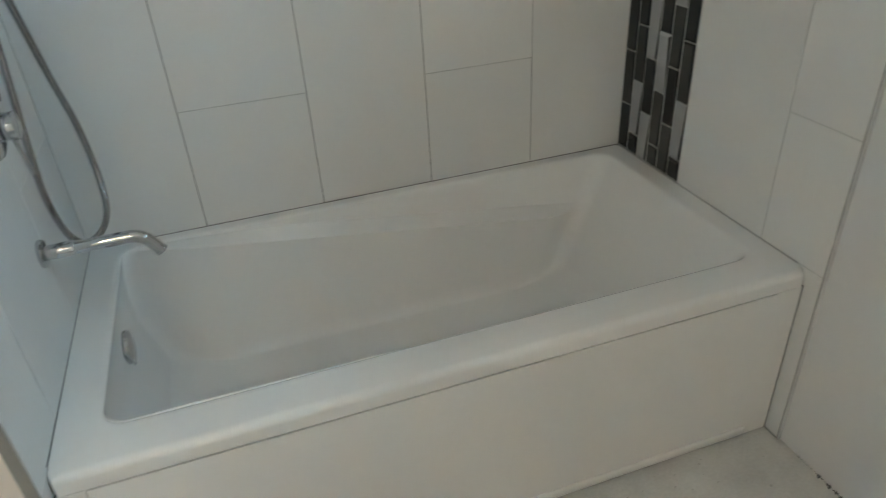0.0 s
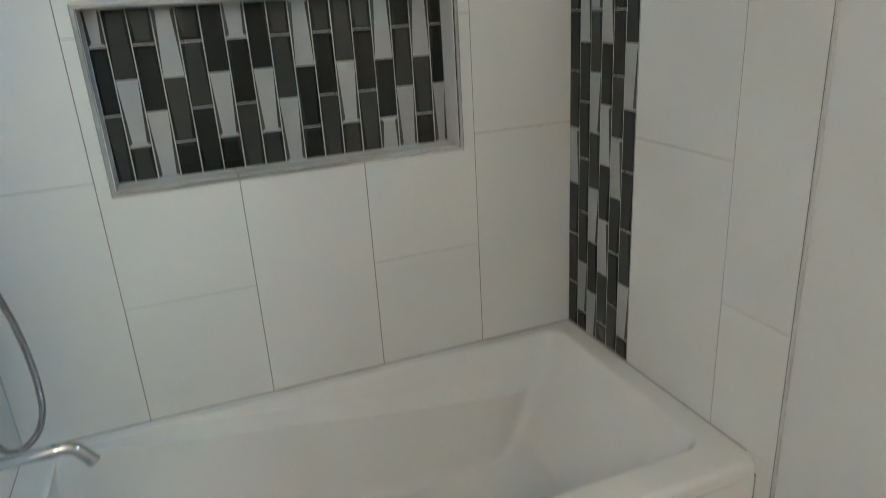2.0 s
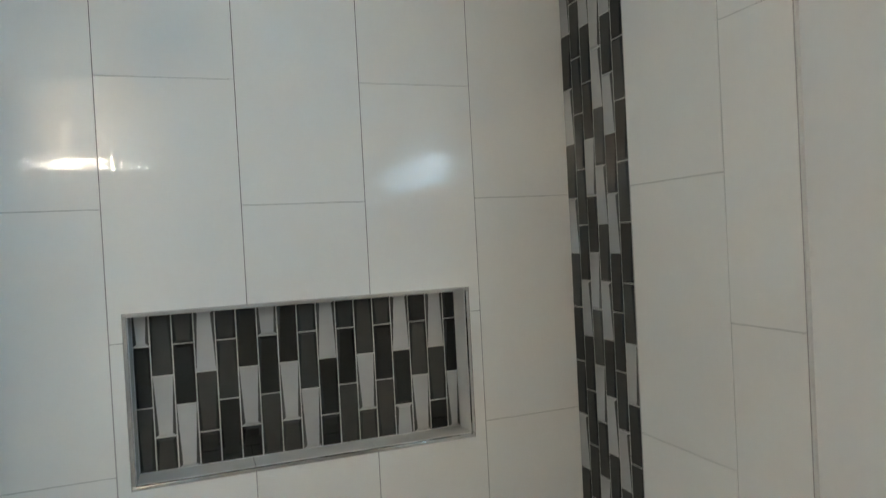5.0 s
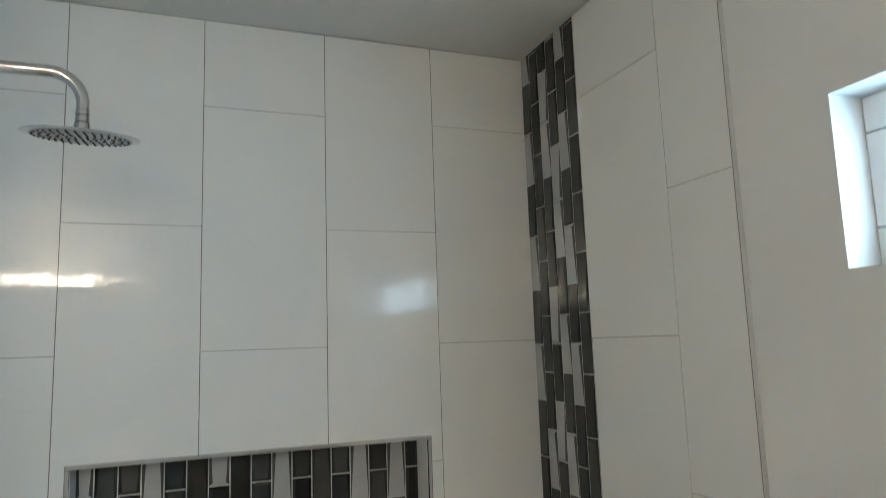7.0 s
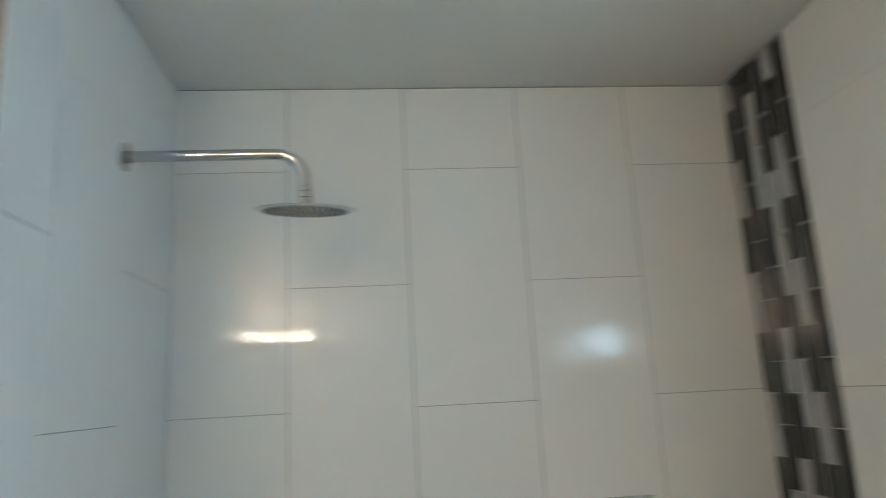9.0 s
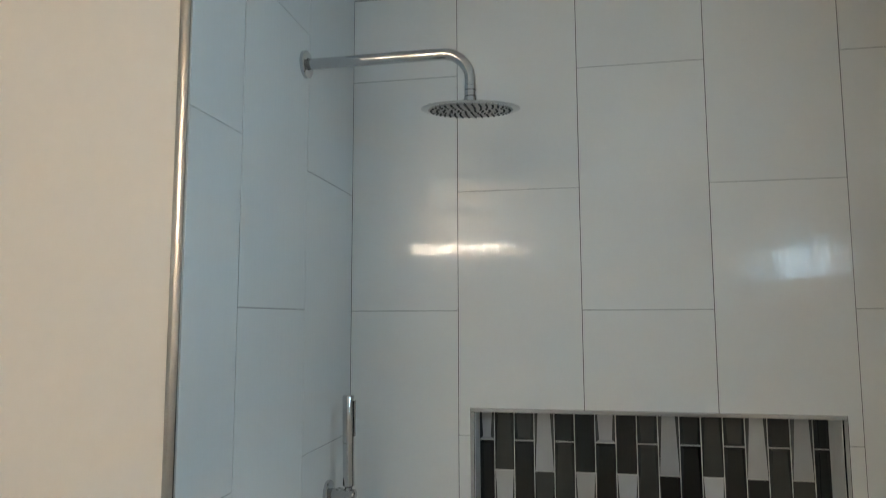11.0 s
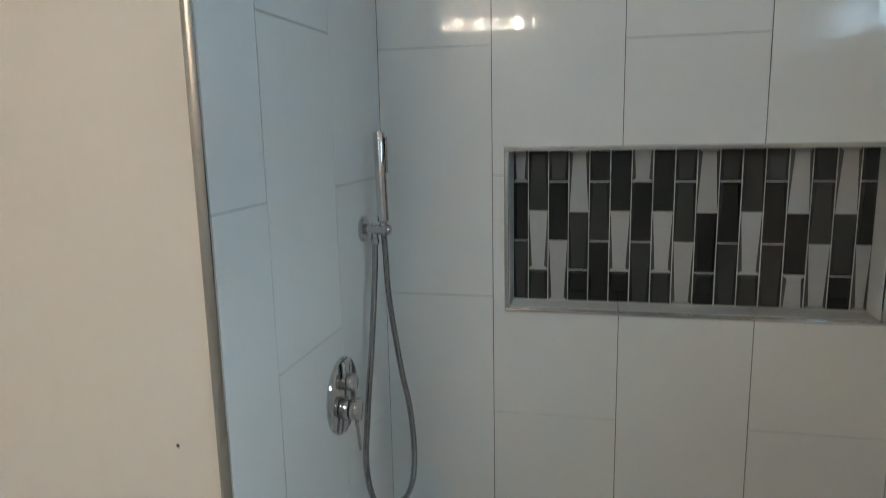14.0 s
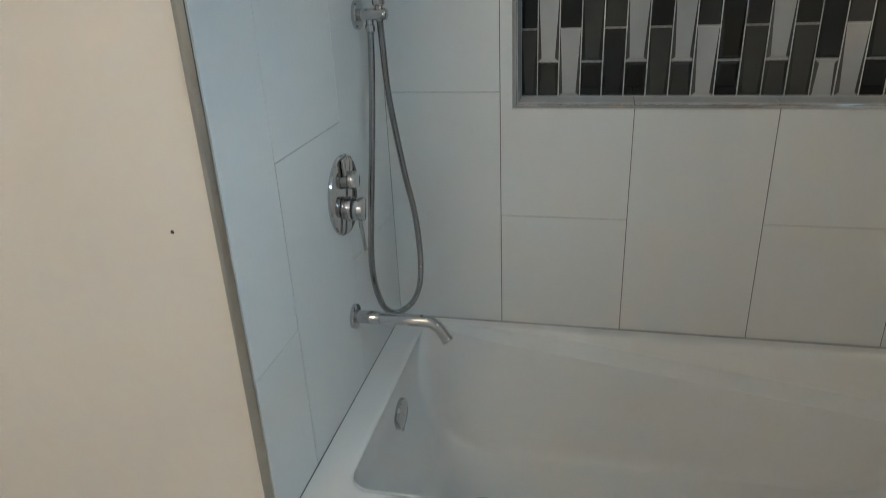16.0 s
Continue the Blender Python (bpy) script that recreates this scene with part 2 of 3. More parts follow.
# window in the east wall
window = tagged(new("window_1"), "high narrow white window with a deep bright reveal", "window", kind="structure")
bm = bmesh.new()
for y0, y1, z0, z1 in ((wy0, wy1, wz0, wz0 + 0.065), (wy0, wy1, wz1 - 0.06, wz1),
                       (wy0, wy0 + 0.05, wz0 + 0.065, wz1 - 0.06), (wy1 - 0.05, wy1, wz0 + 0.065, wz1 - 0.06),
                       (-1.52, -1.48, wz0 + 0.065, wz1 - 0.06)):
    box(bm, PR + 0.07, PR + 0.112, y0 + 0.001, y1 - 0.001, z0 + 0.001, z1 - 0.001, 0.003)
part("window_frame", bm, VINYL, window)
for y0, y1 in ((wy0 + 0.05, -1.52), (-1.48, wy1 - 0.05)):
    pane = part("pane", boxed(PR + 0.09, PR + 0.094, y0, y1, wz0 + 0.065, wz1 - 0.06), PANE, window)
    pane.visible_shadow = False

# ---- wall tiles ----
JX, JZ = 0.0010, 0.0006   # half joints
meshes = {}


def tile_mesh(w, h, mat, bev=0.0006):
    key = (round(w, 4), round(h, 4), mat.name)
    if key not in meshes:
        bm = bmesh.new()
        rings = []
        for inset, depth in ((bev, 0.0), (bev * 0.35, bev * 0.3), (0, bev), (0, TH)):
            rings.append([bm.verts.new((sx * (w / 2 - inset), depth, sz * (h / 2 - inset)))
                          for sx, sz in ((-1, -1), (1, -1), (1, 1), (-1, 1))])
        bm.faces.new(rings[0])
        for a, b in zip(rings, rings[1:]):
            for i in range(4):
                bm.faces.new((a[i], a[(i + 1) % 4], b[(i + 1) % 4], b[i]))
        meshes[key] = mesh_of("tile", bm, mat)
    return meshes[key]


FACING = {"north": lambda u, z: pose(u, 0, z), "west": lambda u, z: pose(XL, u, z, 0, 0, 90),
          "east": lambda u, z: pose(XR, u, z, 0, 0, -90)}
rng = random.Random(4)


def lay(wall, side, u0, u1, z0, z1):
    """One tile between joint lines, its face on the wall's tile plane."""
    u0, u1, z0, z1 = u0 + JX, u1 - JX, z0 + JZ, z1 - JZ
    if u1 - u0 < 0.006 or z1 - z0 < 0.006:
        return
    ob = new("tile", tile_mesh(u1 - u0, z1 - z0, TILE if side == "north" else TILE_SIDE))
    ob.parent = wall
    lean = pose(0, rng.uniform(-0.0003, 0.0002), 0, rng.uniform(-0.06, 0.06), 0, rng.uniform(-0.12, 0.12))
    ob.matrix_basis = FACING[side]((u0 + u1) / 2, (z0 + z1) / 2) @ lean


def lay_cut(wall, corners):
    """A tile cut to an outline round the niche."""
    bm = bmesh.new()
    f = bm.faces.new([bm.verts.new((x, 0, z)) for x, z in corners])
    r = bmesh.ops.extrude_face_region(bm, geom=[f])
    for v in r["geom"]:
        if isinstance(v, bmesh.types.BMVert):
            v.co.y = TH
    part("tile", bm, TILE, wall)


def rows(first, low, high):
    """The joint heights of one column from low to high."""
    zs = [low] + [first + ROW * k for k in range(-2, 5) if low + 0.01 < first + ROW * k < high - 0.01] + [high]
    return list(zip(zs, zs[1:]))


TILE_LOW = RIM + 0.001
for c in range(5):
    x0, x1 = COLS[c] - (0.006 if c == 0 else 0), COLS[c + 1] + (0.006 if c == 4 else 0)
    for z0, z1 in rows(ROW_A if c % 2 else ROW_B, TILE_LOW, CEIL - 0.002):
        if x1 < NX0 or x0 > NX1 or z1 <= NZ0 or z0 >= NZ1:
            lay(wall_north, "north", x0, x1, z0, z1)
            continue
        a0, a1, b0, b1 = x0 + JX, x1 - JX, z0 + JZ, z1 - JZ
        if c == 2:      # straight cut above or below the niche
            lay(wall_north, "north", x0, x1, *((z0, NZ0) if z0 < NZ0 else (NZ1, z1)))
        elif c == 1 and z0 < NZ0:
            lay_cut(wall_north, ((a0, b0), (a1, b0), (a1, NZ0 - JZ), (NX0 - JX, NZ0 - JZ), (NX0 - JX, b1), (a0, b1)))
        elif c == 1:
            lay_cut(wall_north, ((a0, b0), (NX0 - JX, b0), (NX0 - JX, NZ1 + JZ), (a1, NZ1 + JZ), (a1, b1), (a0, b1)))
        elif z0 < NZ0:
            lay_cut(wall_north, ((a0, b0), (a1, b0), (a1, b1), (NX1 + JX, b1), (NX1 + JX, NZ0 - JZ), (a0, NZ0 - JZ)))
        else:
            lay_cut(wall_north, ((a0, NZ1 + JZ), (NX1 + JX, NZ1 + JZ), (NX1 + JX, b0), (a1, b0), (a1, b1), (a0, b1)))

for k, (y0, y1, first) in enumerate(((-0.314, -0.0002, ROW_A), (-0.614, -0.314, ROW_B), (EDGE_L, -0.614, ROW_A))):
    low = 0.004 if k == 2 else TILE_LOW
    for z0, z1 in rows(first, low, CEIL - 0.002):
        if k == 2 and z0 < RIM - 0.05 and z1 > RIM:      # one tile runs from the tub's side up past its rim
            lay(backer_west, "west", y0, y1, RIM + 0.001, z1)
            lay(backer_west, "west", y0, TUB_Y + 0.035, z0, RIM + 0.0005)
        elif z1 <= RIM and k == 2:
            lay(backer_west, "west", y0, TUB_Y + 0.035, z0, z1)
        else:
            lay(backer_west, "west", y0, y1, z0, z1)
for k, (y0, y1, first) in enumerate(((-0.612, -0.2955, ROW_B), (EDGE_R, -0.612, ROW_A))):
    low = 0.004 if k else TILE_LOW
    for z0, z1 in rows(first, low, CEIL - 0.002):
        if k and z0 < RIM - 0.05 and z1 > RIM:
            lay(backer_east, "east", y0, y1, RIM + 0.001, z1)
            lay(backer_east, "east", y0, TUB_Y + 0.035, z0, RIM + 0.0005)
        elif k and z1 <= RIM:
            lay(backer_east, "east", y0, TUB_Y + 0.035, z0, z1)
        else:
            lay(backer_east, "east", y0, y1, z0, z1)

# metal edge strips where the tile ends
bm = bmesh.new()
x0, x1, y0 = PL - 0.004, XL - 0.0016, EDGE_L - 0.0042
prof = [(x1, y0 + 0.003)] + [(x1 + (x0 - x1) * i / 10, y0 - 0.0028 * (1 - (i / 5 - 1) ** 2)) for i in range(11)] + [(x0, y0 + 0.003)]
low = [bm.verts.new((x, y, 0.002)) for x, y in prof]
high = [bm.verts.new((x, y, CEIL - 0.002)) for x, y in prof]
for i in range(len(prof) - 1):
    bm.faces.new((low[i], low[i + 1], high[i + 1], high[i]))
bm.faces.new((low[-1], low[0], high[0], high[-1]))
trim = structure("tile_edge_trim_west", bm, POLISHED, "thin rounded metal strip along the tile edge", "trim")
trim.data.shade_smooth()
trim.data.set_sharp_from_angle(angle=radians(38))
bm = bmesh.new()
prof = [(PR - 0.0002, EDGE_R - 0.0012), (XR + 0.0010, EDGE_R - 0.0012), (XR + 0.0010, EDGE_R - 0.0030)]
prof += [(XR + 0.0024 - 0.0014 * math.cos(radians(18 * i)), EDGE_R - 0.0032 - 0.0014 * math.sin(radians(18 * i))) for i in range(6)]
prof += [(PR - 0.0002, EDGE_R - 0.0046)]
low = [bm.verts.new((x, y, 0.002)) for x, y in prof]
high = [bm.verts.new((x, y, CEIL - 0.002)) for x, y in prof]
for i in range(len(prof) - 1):
    bm.faces.new((low[i], low[i + 1], high[i + 1], high[i]))
bm.faces.new((low[-1], low[0], high[0], high[-1]))
trim = structure("tile_edge_trim_east", bm, STRIP_GREY, "thin rounded pale metal strip along the tile edge", "trim")
trim.data.shade_smooth()
trim.data.set_sharp_from_angle(angle=radians(38))

structure("tile_edge_joint_east", boxed(XR + 0.0011, PR - 0.0008, EDGE_R - 0.0011, EDGE_R + 0.0007, 0.002, CEIL - 0.002), SEALANT,
          "thin grey joint between tile and edge strip", "trim")

# ---- glass mosaic ----
glass = {}


def glass_mesh(w, h, tone, flip, e):
    """A bevelled glass piece: its face rises towards one end and its side bevels widen with it."""
    key = (round(w, 4), round(h, 3), tone, flip, e)
    if key not in glass:
        bm = bmesh.new()
        s = -1 if flip else 1
        lo, hi = -h / 2 * s, h / 2 * s        # low end, high end
        base = [(-w / 2, lo), (w / 2, lo), (w / 2, hi), (-w / 2, hi)]
        back = [bm.verts.new((x, 0.008, z)) for x, z in base]
        foot = [bm.verts.new((x, 0.0014, z)) for x, z in base]
        m = 0.0012 + (e - 0.0012) * max(0, 1 - h / 0.147)      # a cut piece starts part of the way up the slope
        top = [bm.verts.new(p) for p in ((-w / 2 + m, 0.0006, lo + 0.0008 * s), (w / 2 - m, 0.0006, lo + 0.0008 * s),
                                         (w / 2 - e, -0.0030, hi - e * 0.85 * s), (-w / 2 + e, -0.0030, hi - e * 0.85 * s))]
        bm.faces.new(top)
        for a, b in ((top, foot), (foot, back)):
            for i in range(4):
                bm.faces.new((a[i], a[(i + 1) % 4], b[(i + 1) % 4], b[i])).material_index = i % 2
        me = mesh_of("glass_tile", bm, GLASSES[tone])
        me.materials.append(EDGES[tone])
        glass[key] = me
    return glass[key]


def mosaic(parent, at, columns, widths, low, high, pitch, first, bevel, turned):
    """Columns of glass pieces, laid with high ends against high ends; first(c): height of a joint in column c;
    columns: tones from the top down; widths: of the columns; turned(c, k): whether a piece has its high end below."""
    g = 0.0012
    edge = 0.0
    for c, (tones, width) in enumerate(zip(columns, widths)):
        cuts = [high] + [z for z in (first(c) - pitch * k for k in range(-3, 30)) if low + 0.022 < z < high - 0.004] + [low]
        for k, (z1, z0) in enumerate(zip(cuts, cuts[1:])):
            tone = tones[k % len(tones)]
            ob = new("glass_tile", glass_mesh(width - 2 * g, z1 - z0 - 2 * g, tone, turned(c, k), bevel))
            ob.parent = parent
            ob.matrix_basis = at(edge + width / 2, (z0 + z1) / 2)
        edge += width


# niche: metal frame, white linings, glass back
niche = tagged(new("wall_niche"), "recessed wall niche backed with grey glass mosaic", "niche", kind="structure")
FW = 0.009
for name, a in (("trim_strip", (NX0, NX1, NZ0, NZ0 + FW)), ("trim_strip", (NX0, NX1, NZ1 - FW, NZ1)),
                ("trim_strip", (NX0, NX0 + FW, NZ0 + FW, NZ1 - FW)), ("trim_strip", (NX1 - FW, NX1, NZ0 + FW, NZ1 - FW))):
    part(name, boxed(a[0], a[1], -0.0015, 0.010, a[2], a[3], 0.0012, 2), SATIN, niche, "satin metal frame strip")
IX0, IX1, IZ0, IZ1 = NX0 + FW, NX1 - FW, NZ0 + FW, NZ1 - FW
for a, b in ((IX0, COLS[2]), (COLS[2], COLS[3]), (COLS[3], IX1)):
    part("sill_tile", boxed(a + 0.0008, b - 0.0008, 0.0105, 0.092, IZ0 - 0.006, IZ0 + 0.001, 0.0006, 1), GLAZED, niche)
part("head_lining", boxed(IX0, IX1, 0.0105, 0.092, IZ1 - 0.001, IZ1 + 0.006), GLAZED, niche)
part("side_lining", boxed(IX0 - 0.006, IX0 + 0.001, 0.0105, 0.092, IZ0 + 0.0012, IZ1 - 0.0012), GLAZED, niche)
part("side_lining", boxed(IX1 - 0.001, IX1 + 0.006, 0.0105, 0.092, IZ0 + 0.0012, IZ1 - 0.0012), GLAZED, niche)
part("grout_bed", boxed(IX0 + 0.001, IX1 - 0.001, 0.0893, 0.0985, IZ0 + 0.001, IZ1 - 0.001), 
     material("pale_grout", (0.44, 0.435, 0.42), 0.8, grain=0.1, scale=30), niche)
NICHE_TONES = ["LDM", "MLM", "MDL", "LMD", "DMD", "DLD", "LDM", "DLM", "MML", "LDD", "MDM", "MLM", "MDM", "LDL", "DML", "LMD", "DDL"]
NW = 0.0507
NICHE_WIDTHS = [0.039] + [NW] * 15 + [IX1 - IX0 - 0.041 - 15 * NW]
mosaic(niche, lambda u, z: pose(IX0 + 0.001 + u, 0.088, z), NICHE_TONES, NICHE_WIDTHS, IZ0 + 0.002, IZ1 - 0.002, 0.1505,
       lambda c: IZ1 - (0.081 if c % 2 == 0 else 0.156), 0.0085, lambda c, k: (c + k) % 2 == 0)

# full-height glass strip on the east wall
strip = tagged(new("mosaic_strip"), "tall strip of grey bevelled glass mosaic beside white tile", "mosaic", kind="structure")
STRIP_TONES = ["LMLDLMLMDMLDMD", "MDDMMDMDLDDMDLD", "DLLDDLDLMLMLDL", "LMMLLMLMLDLDLMM", "LDLMLDLDDMLMDM", "DMMDMDMDMLMDMLD"]
mosaic(strip, lambda u, z: pose(XR - 0.001, -0.002 - u, z, 0, 0, -90), STRIP_TONES, [0.2925 / 6] * 6, RIM + 0.003, CEIL - 0.002, 0.1535,
       lambda c: CEIL - (0.088 if c % 2 == 0 else 0.011), 0.0062, lambda c, k: k % 2 == 1)
part("grout_bed", boxed(XR + 0.0004, XR + 0.0074, -0.295, -0.001, RIM + 0.002, CEIL - 0.001),
     bpy.data.materials["pale_grout"], strip)

# ---- bathtub ----
tub = thing("bathtub", "glossy white alcove bathtub with a panelled apron", "bathtub", ((XL + XR) / 2, -0.38, 0))
inv = Matrix.Translation((-(XL + XR) / 2, 0.38, 0))


def smooth01(a, b, x):
    t = min(1, max(0, (x - a) / (b - a)))
    return t * t * (3 - 2 * t)


def outline(n_long=40, n_short=20, n_corner=8, corner=0.07):
    """A rounded rectangle in the unit square, anticlockwise from the low left, as (u, v)."""
    pts = []
    cu, cv = corner * 0.5, corner
    for (cx, cy, a0), n in zip(((1 - cu, cv, -90), (1 - cu, 1 - cv, 0), (cu, 1 - cv, 90), (cu, cv, 180)), (n_short, n_long, n_short, n_long)):
        arc = [(cx + cu * math.cos(radians(a0 + 90 * i / n_corner)), cy + cv * math.sin(radians(a0 + 90 * i / n_corner)))
               for i in range(n_corner + 1)]
        pts += arc
        nxt = {-90: (1, 1 - cv), 0: (cu, 1), 90: (0, cv), 180: (1 - cu, 0)}[a0]
        for i in range(1, n):
            pts.append((arc[-1][0] + (nxt[0] - arc[-1][0]) * i / n, arc[-1][1] + (nxt[1] - arc[-1][1]) * i / n))
    return pts


UV = outline()
FLOOR_Z = 0.14
OX0, OX1, OY0, OY1 = XL + 0.0014, XR - 0.0014, TUB_Y, -0.0016


def shelf(u):
    """The arm rest along the back: depth of its upper and its lower edge, as parts of the basin's depth."""
    low = max(0.02, 0.507 * u - 0.031)
    return low - min(0.06, 0.6 * low), low


def inner(u, v, s, extra=0.0):
    """A point of the basin's inside: s runs from 0 at the rim to 1 above the arm rest, 2 under it, 3 at the floor."""
    crease, low = shelf(u)
    back = smooth01(0.9, 1.0, v)
    ledge = 0.045 * smooth01(0.0, 0.12, u) * (1 - smooth01(0.88, 1.0, u)) * back
    if s <= 1:
        d, out = crease * s, 0.0
    elif s <= 2:
        d, out = crease + (low - crease) * (s - 1), ledge * (s - 1)
    else:
        d, out = low + (1 - low) * (s - 2), ledge * (1 - 0.25 * (s - 2))
    x0, x1 = 0.101 - 0.06 * d * (1 - d) + 0.06 * d ** 3, 1.452 - 0.175 * d
    y0, y1 = -0.662 + 0.06 * d, -0.036 - 0.055 * d
    x, y = x0 + (x1 - x0) * u, y0 + (y1 - y0) * v - out
    cx, cy = (x0 + x1) / 2, (y0 + y1) / 2
    return Vector((x + (cx - x) * extra, y + (cy - y) * extra * 1.6, RIM - (RIM - FLOOR_Z) * d))


def cove(u, v, a, depth=0.11, run=0.065):
    """The rounded foot of the basin's walls, a from 0 at the wall to 90 degrees at the floor."""
    low = shelf(u)[1]
    d = 1 - depth * (1 - math.sin(radians(a)))
    return inner(u, v, 2 + (d - low) / (1 - low), run * (1 - math.cos(radians(a))))


def basin():
    bm = bmesh.new()
    rings = []
    # outer skirt, nose and deck
    def outer(z, front):
        ring = []
        for u, v in UV:
            # project to a square outline
            du, dv = u - 0.5, v - 0.5
            k = 0.5 / max(abs(du), abs(dv))
            a, b = 0.5 + du * k, 0.5 + dv * k
            ring.append(Vector((OX0 + (OX1 - OX0) * a, (OY0 + front) + (OY1 - OY0 - front) * b, z)))
        return ring
    R = 0.017
    rings.append(outer(RIM - 0.0433, 0.014))
    rings.append(outer(RIM - 0.0432, 0.002))
    rings.append(outer(RIM - 0.0415, 0.0003))
    for i in range(0, 9):
        a = radians(90 * i / 8)
        rings.append(outer(RIM - R + R * math.sin(a) - 0.002, R * (1 - math.cos(a))))
    rings.append(outer(RIM, R + 0.012))
    # lip into the basin
    for w, drop in ((0.016, 0.0), (0.008, 0.0006), (0.003, 0.0025), (0.0005, 0.006)):
        ring = []
        for u, v in UV:
            p = inner(u, v, 0.0)
            away = Vector(((u - 0.5) * (1 if abs(u - 0.5) > 0.44 else 0.1), (v - 0.5) * (1 if abs(v - 0.5) > 0.4 else 0.1), 0)).normalized()
            ring.append(Vector((p.x + away.x * w, min(p.y + away.y * w, OY1 - 0.004), RIM - drop)))
        rings.append(ring)
    for s in (0.12, 0.3, 0.5, 0.7, 0.88, 0.96, 1.0, 1.06, 1.2, 1.5, 1.8, 1.92, 1.98, 2.0, 2.03, 2.07, 2.15, 2.3, 2.5):
        rings.append([inner(u, v, s) for u, v in UV])
    for a in range(0, 91, 9):
        rings.append([cove(u, v, a) for u, v in UV])
    for e in (0.3, 0.55):
        rings.append([inner(u, v, 3.0, e) for u, v in UV])
    vs = [[bm.verts.new(inv @ p) for p in ring] for ring in rings]
    n = len(UV)
    for a, b in zip(vs, vs[1:]):
        for i in range(n):
            bm.faces.new((a[i], a[(i + 1) % n], b[(i + 1) % n], b[i]))
    bm.faces.new(vs[-1])
    return bm


part("basin", basin(), ACRYLIC, tub, smooth=True)

# apron, with a shadow groove under the rolled rim
bm = bmesh.new()
box(bm, OX0 + 0.0012, 0.069, TUB_Y + 0.0008, TUB_Y + 0.03, 0.004, RIM - 0.0468)
box(bm, 0.069, 0.072, TUB_Y + 0.006, TUB_Y + 0.03, 0.004, RIM - 0.0468)
box(bm, 0.072, OX1 - 0.0012, TUB_Y + 0.0008, TUB_Y + 0.03, 0.004, RIM - 0.0468)
box(bm, OX0 + 0.0012, 0.072, TUB_Y + 0.0008, TUB_Y + 0.03, RIM - 0.0468, RIM - 0.0434)
box(bm, 1.447, OX1 - 0.0012, TUB_Y + 0.0008, TUB_Y + 0.03, RIM - 0.0468, RIM - 0.0434)
box(bm, 0.072, 1.447, TUB_Y + 0.009, TUB_Y + 0.03, RIM - 0.0468, RIM - 0.0434)
for v in bm.verts:
    v.co = inv @ v.co
part("apron", bm, ACRYLIC, tub)
bm = box(bmesh.new(), 0.076, 1.446, TUB_Y - 0.006, TUB_Y + 0.009, 0.012, 0.034, 0.006, 4)
for v in bm.verts:
    v.co = inv @ v.co
part("apron_foot", bm, ACRYLIC, tub, smooth=True)

# overflow cover on the end wall of the basin
ov = inv @ Matrix.Translation((0.100, -0.29, 0.362)) @ Matrix.Rotation(radians(0), 4, "Y") @ ALONG_X
cover = part("overflow_cover", lathed(((0.034, -0.024), (0.038, -0.02), (0.0395, -0.004), (0.037, 0.003), (0.028, 0.006), (0, 0.0075)), ov),
             CHROME, tub, "round chrome overflow cover", smooth=True)
lever = ov @ Matrix.Translation((0.036, 0, 0.0)) @ Matrix.Rotation(radians(100), 4, "Y")
part("trip_lever", lathed(((0, -0.004), (0.004, -0.003), (0.0035, 0.014), (0, 0.016)), lever, 12), CHROME, cover, smooth=True)
drain = inv @ Matrix.Translation((0.30, -0.34, FLOOR_Z + 0.0005))
part("drain", lathed(((0.034, 0), (0.034, 0.003), (0.028, 0.004), (0.024, 0.002), (0, 0.003)), drain), CHROME, tub, smooth=True)

# ---- faucet wall fittings ----
# tub spout
sy, sz = -0.347, 0.66
spout = thing("tub_spout", "chrome wall-mounted tub spout with a curved outlet", "spout", (XL, sy, sz))
part("flange", lathed(((0, 0), (0.028, 0), (0.028, 0.006), (0.026, 0.008), (0.015, 0.0085)), ALONG_X), CHROME, spout, smooth=True)
part("collar", lathed(((0.0148, 0.006), (0.0148, 0.060), (0.0142, 0.0615), (0.0128, 0.062)), ALONG_X), CHROME, spout, smooth=True)
path = [Vector((0.06 + 0.011 * i, 0, 0)) for i in range(10)]
bend = radians(58)
for i in range(1, 13):
    a = bend * i / 12
    path.append(Vector((0.16 + 0.042 * math.sin(a), 0, -0.042 * (1 - math.cos(a)))))
d = Vector((math.cos(bend), 0, -math.sin(bend)))
path += [path[-1] + d * 0.012 * k for k in (1, 2)]
part("pipe", tube(path, 0.0128, 28), CHROME, spout, smooth=True)
tip = Matrix.Translation(path[-1]) @ d.to_track_quat("Z", "Y").to_matrix().to_4x4()
part("outlet", lathed(((0.0128, -0.002), (0.0135, 0), (0.0135, 0.005), (0.011, 0.0055), (0.0105, 0.001), (0, 0.001)), tip), CHROME, spout, smooth=True)

# mixing valve
valve = thing("shower_valve", "round chrome shower valve plate with lever knob", "valve", (XL, -0.337, 0.940))
part("plate", lathed(((0, 0), (0.084, 0), (0.0845, 0.004), (0.082, 0.0075), (0.076, 0.009), (0, 0.010)), ALONG_X, 64), CHROME, valve, smooth=True)
k1 = Matrix.Translation((0.008, 0, -0.030)) @ ALONG_X
knob = part("knob", lathed(((0.0255, 0), (0.0255, 0.0115), (0.0248, 0.0125), (0.0215, 0.013), (0.0215, 0.016), (0.0242, 0.0165),
                            (0.0250, 0.0175), (0.0250, 0.0335), (0.0238, 0.036), (0.0215, 0.0368), (0, 0.037)), k1), CHROME, valve, smooth=True)
# near-black band in the knob's groove, shade given as colour
part("shadow_gap", lathed(((0.0218, 0.0128), (0.0218, 0.0162)), k1), DARK, knob, "dark band painted as shade in the knob's groove", smooth=True)
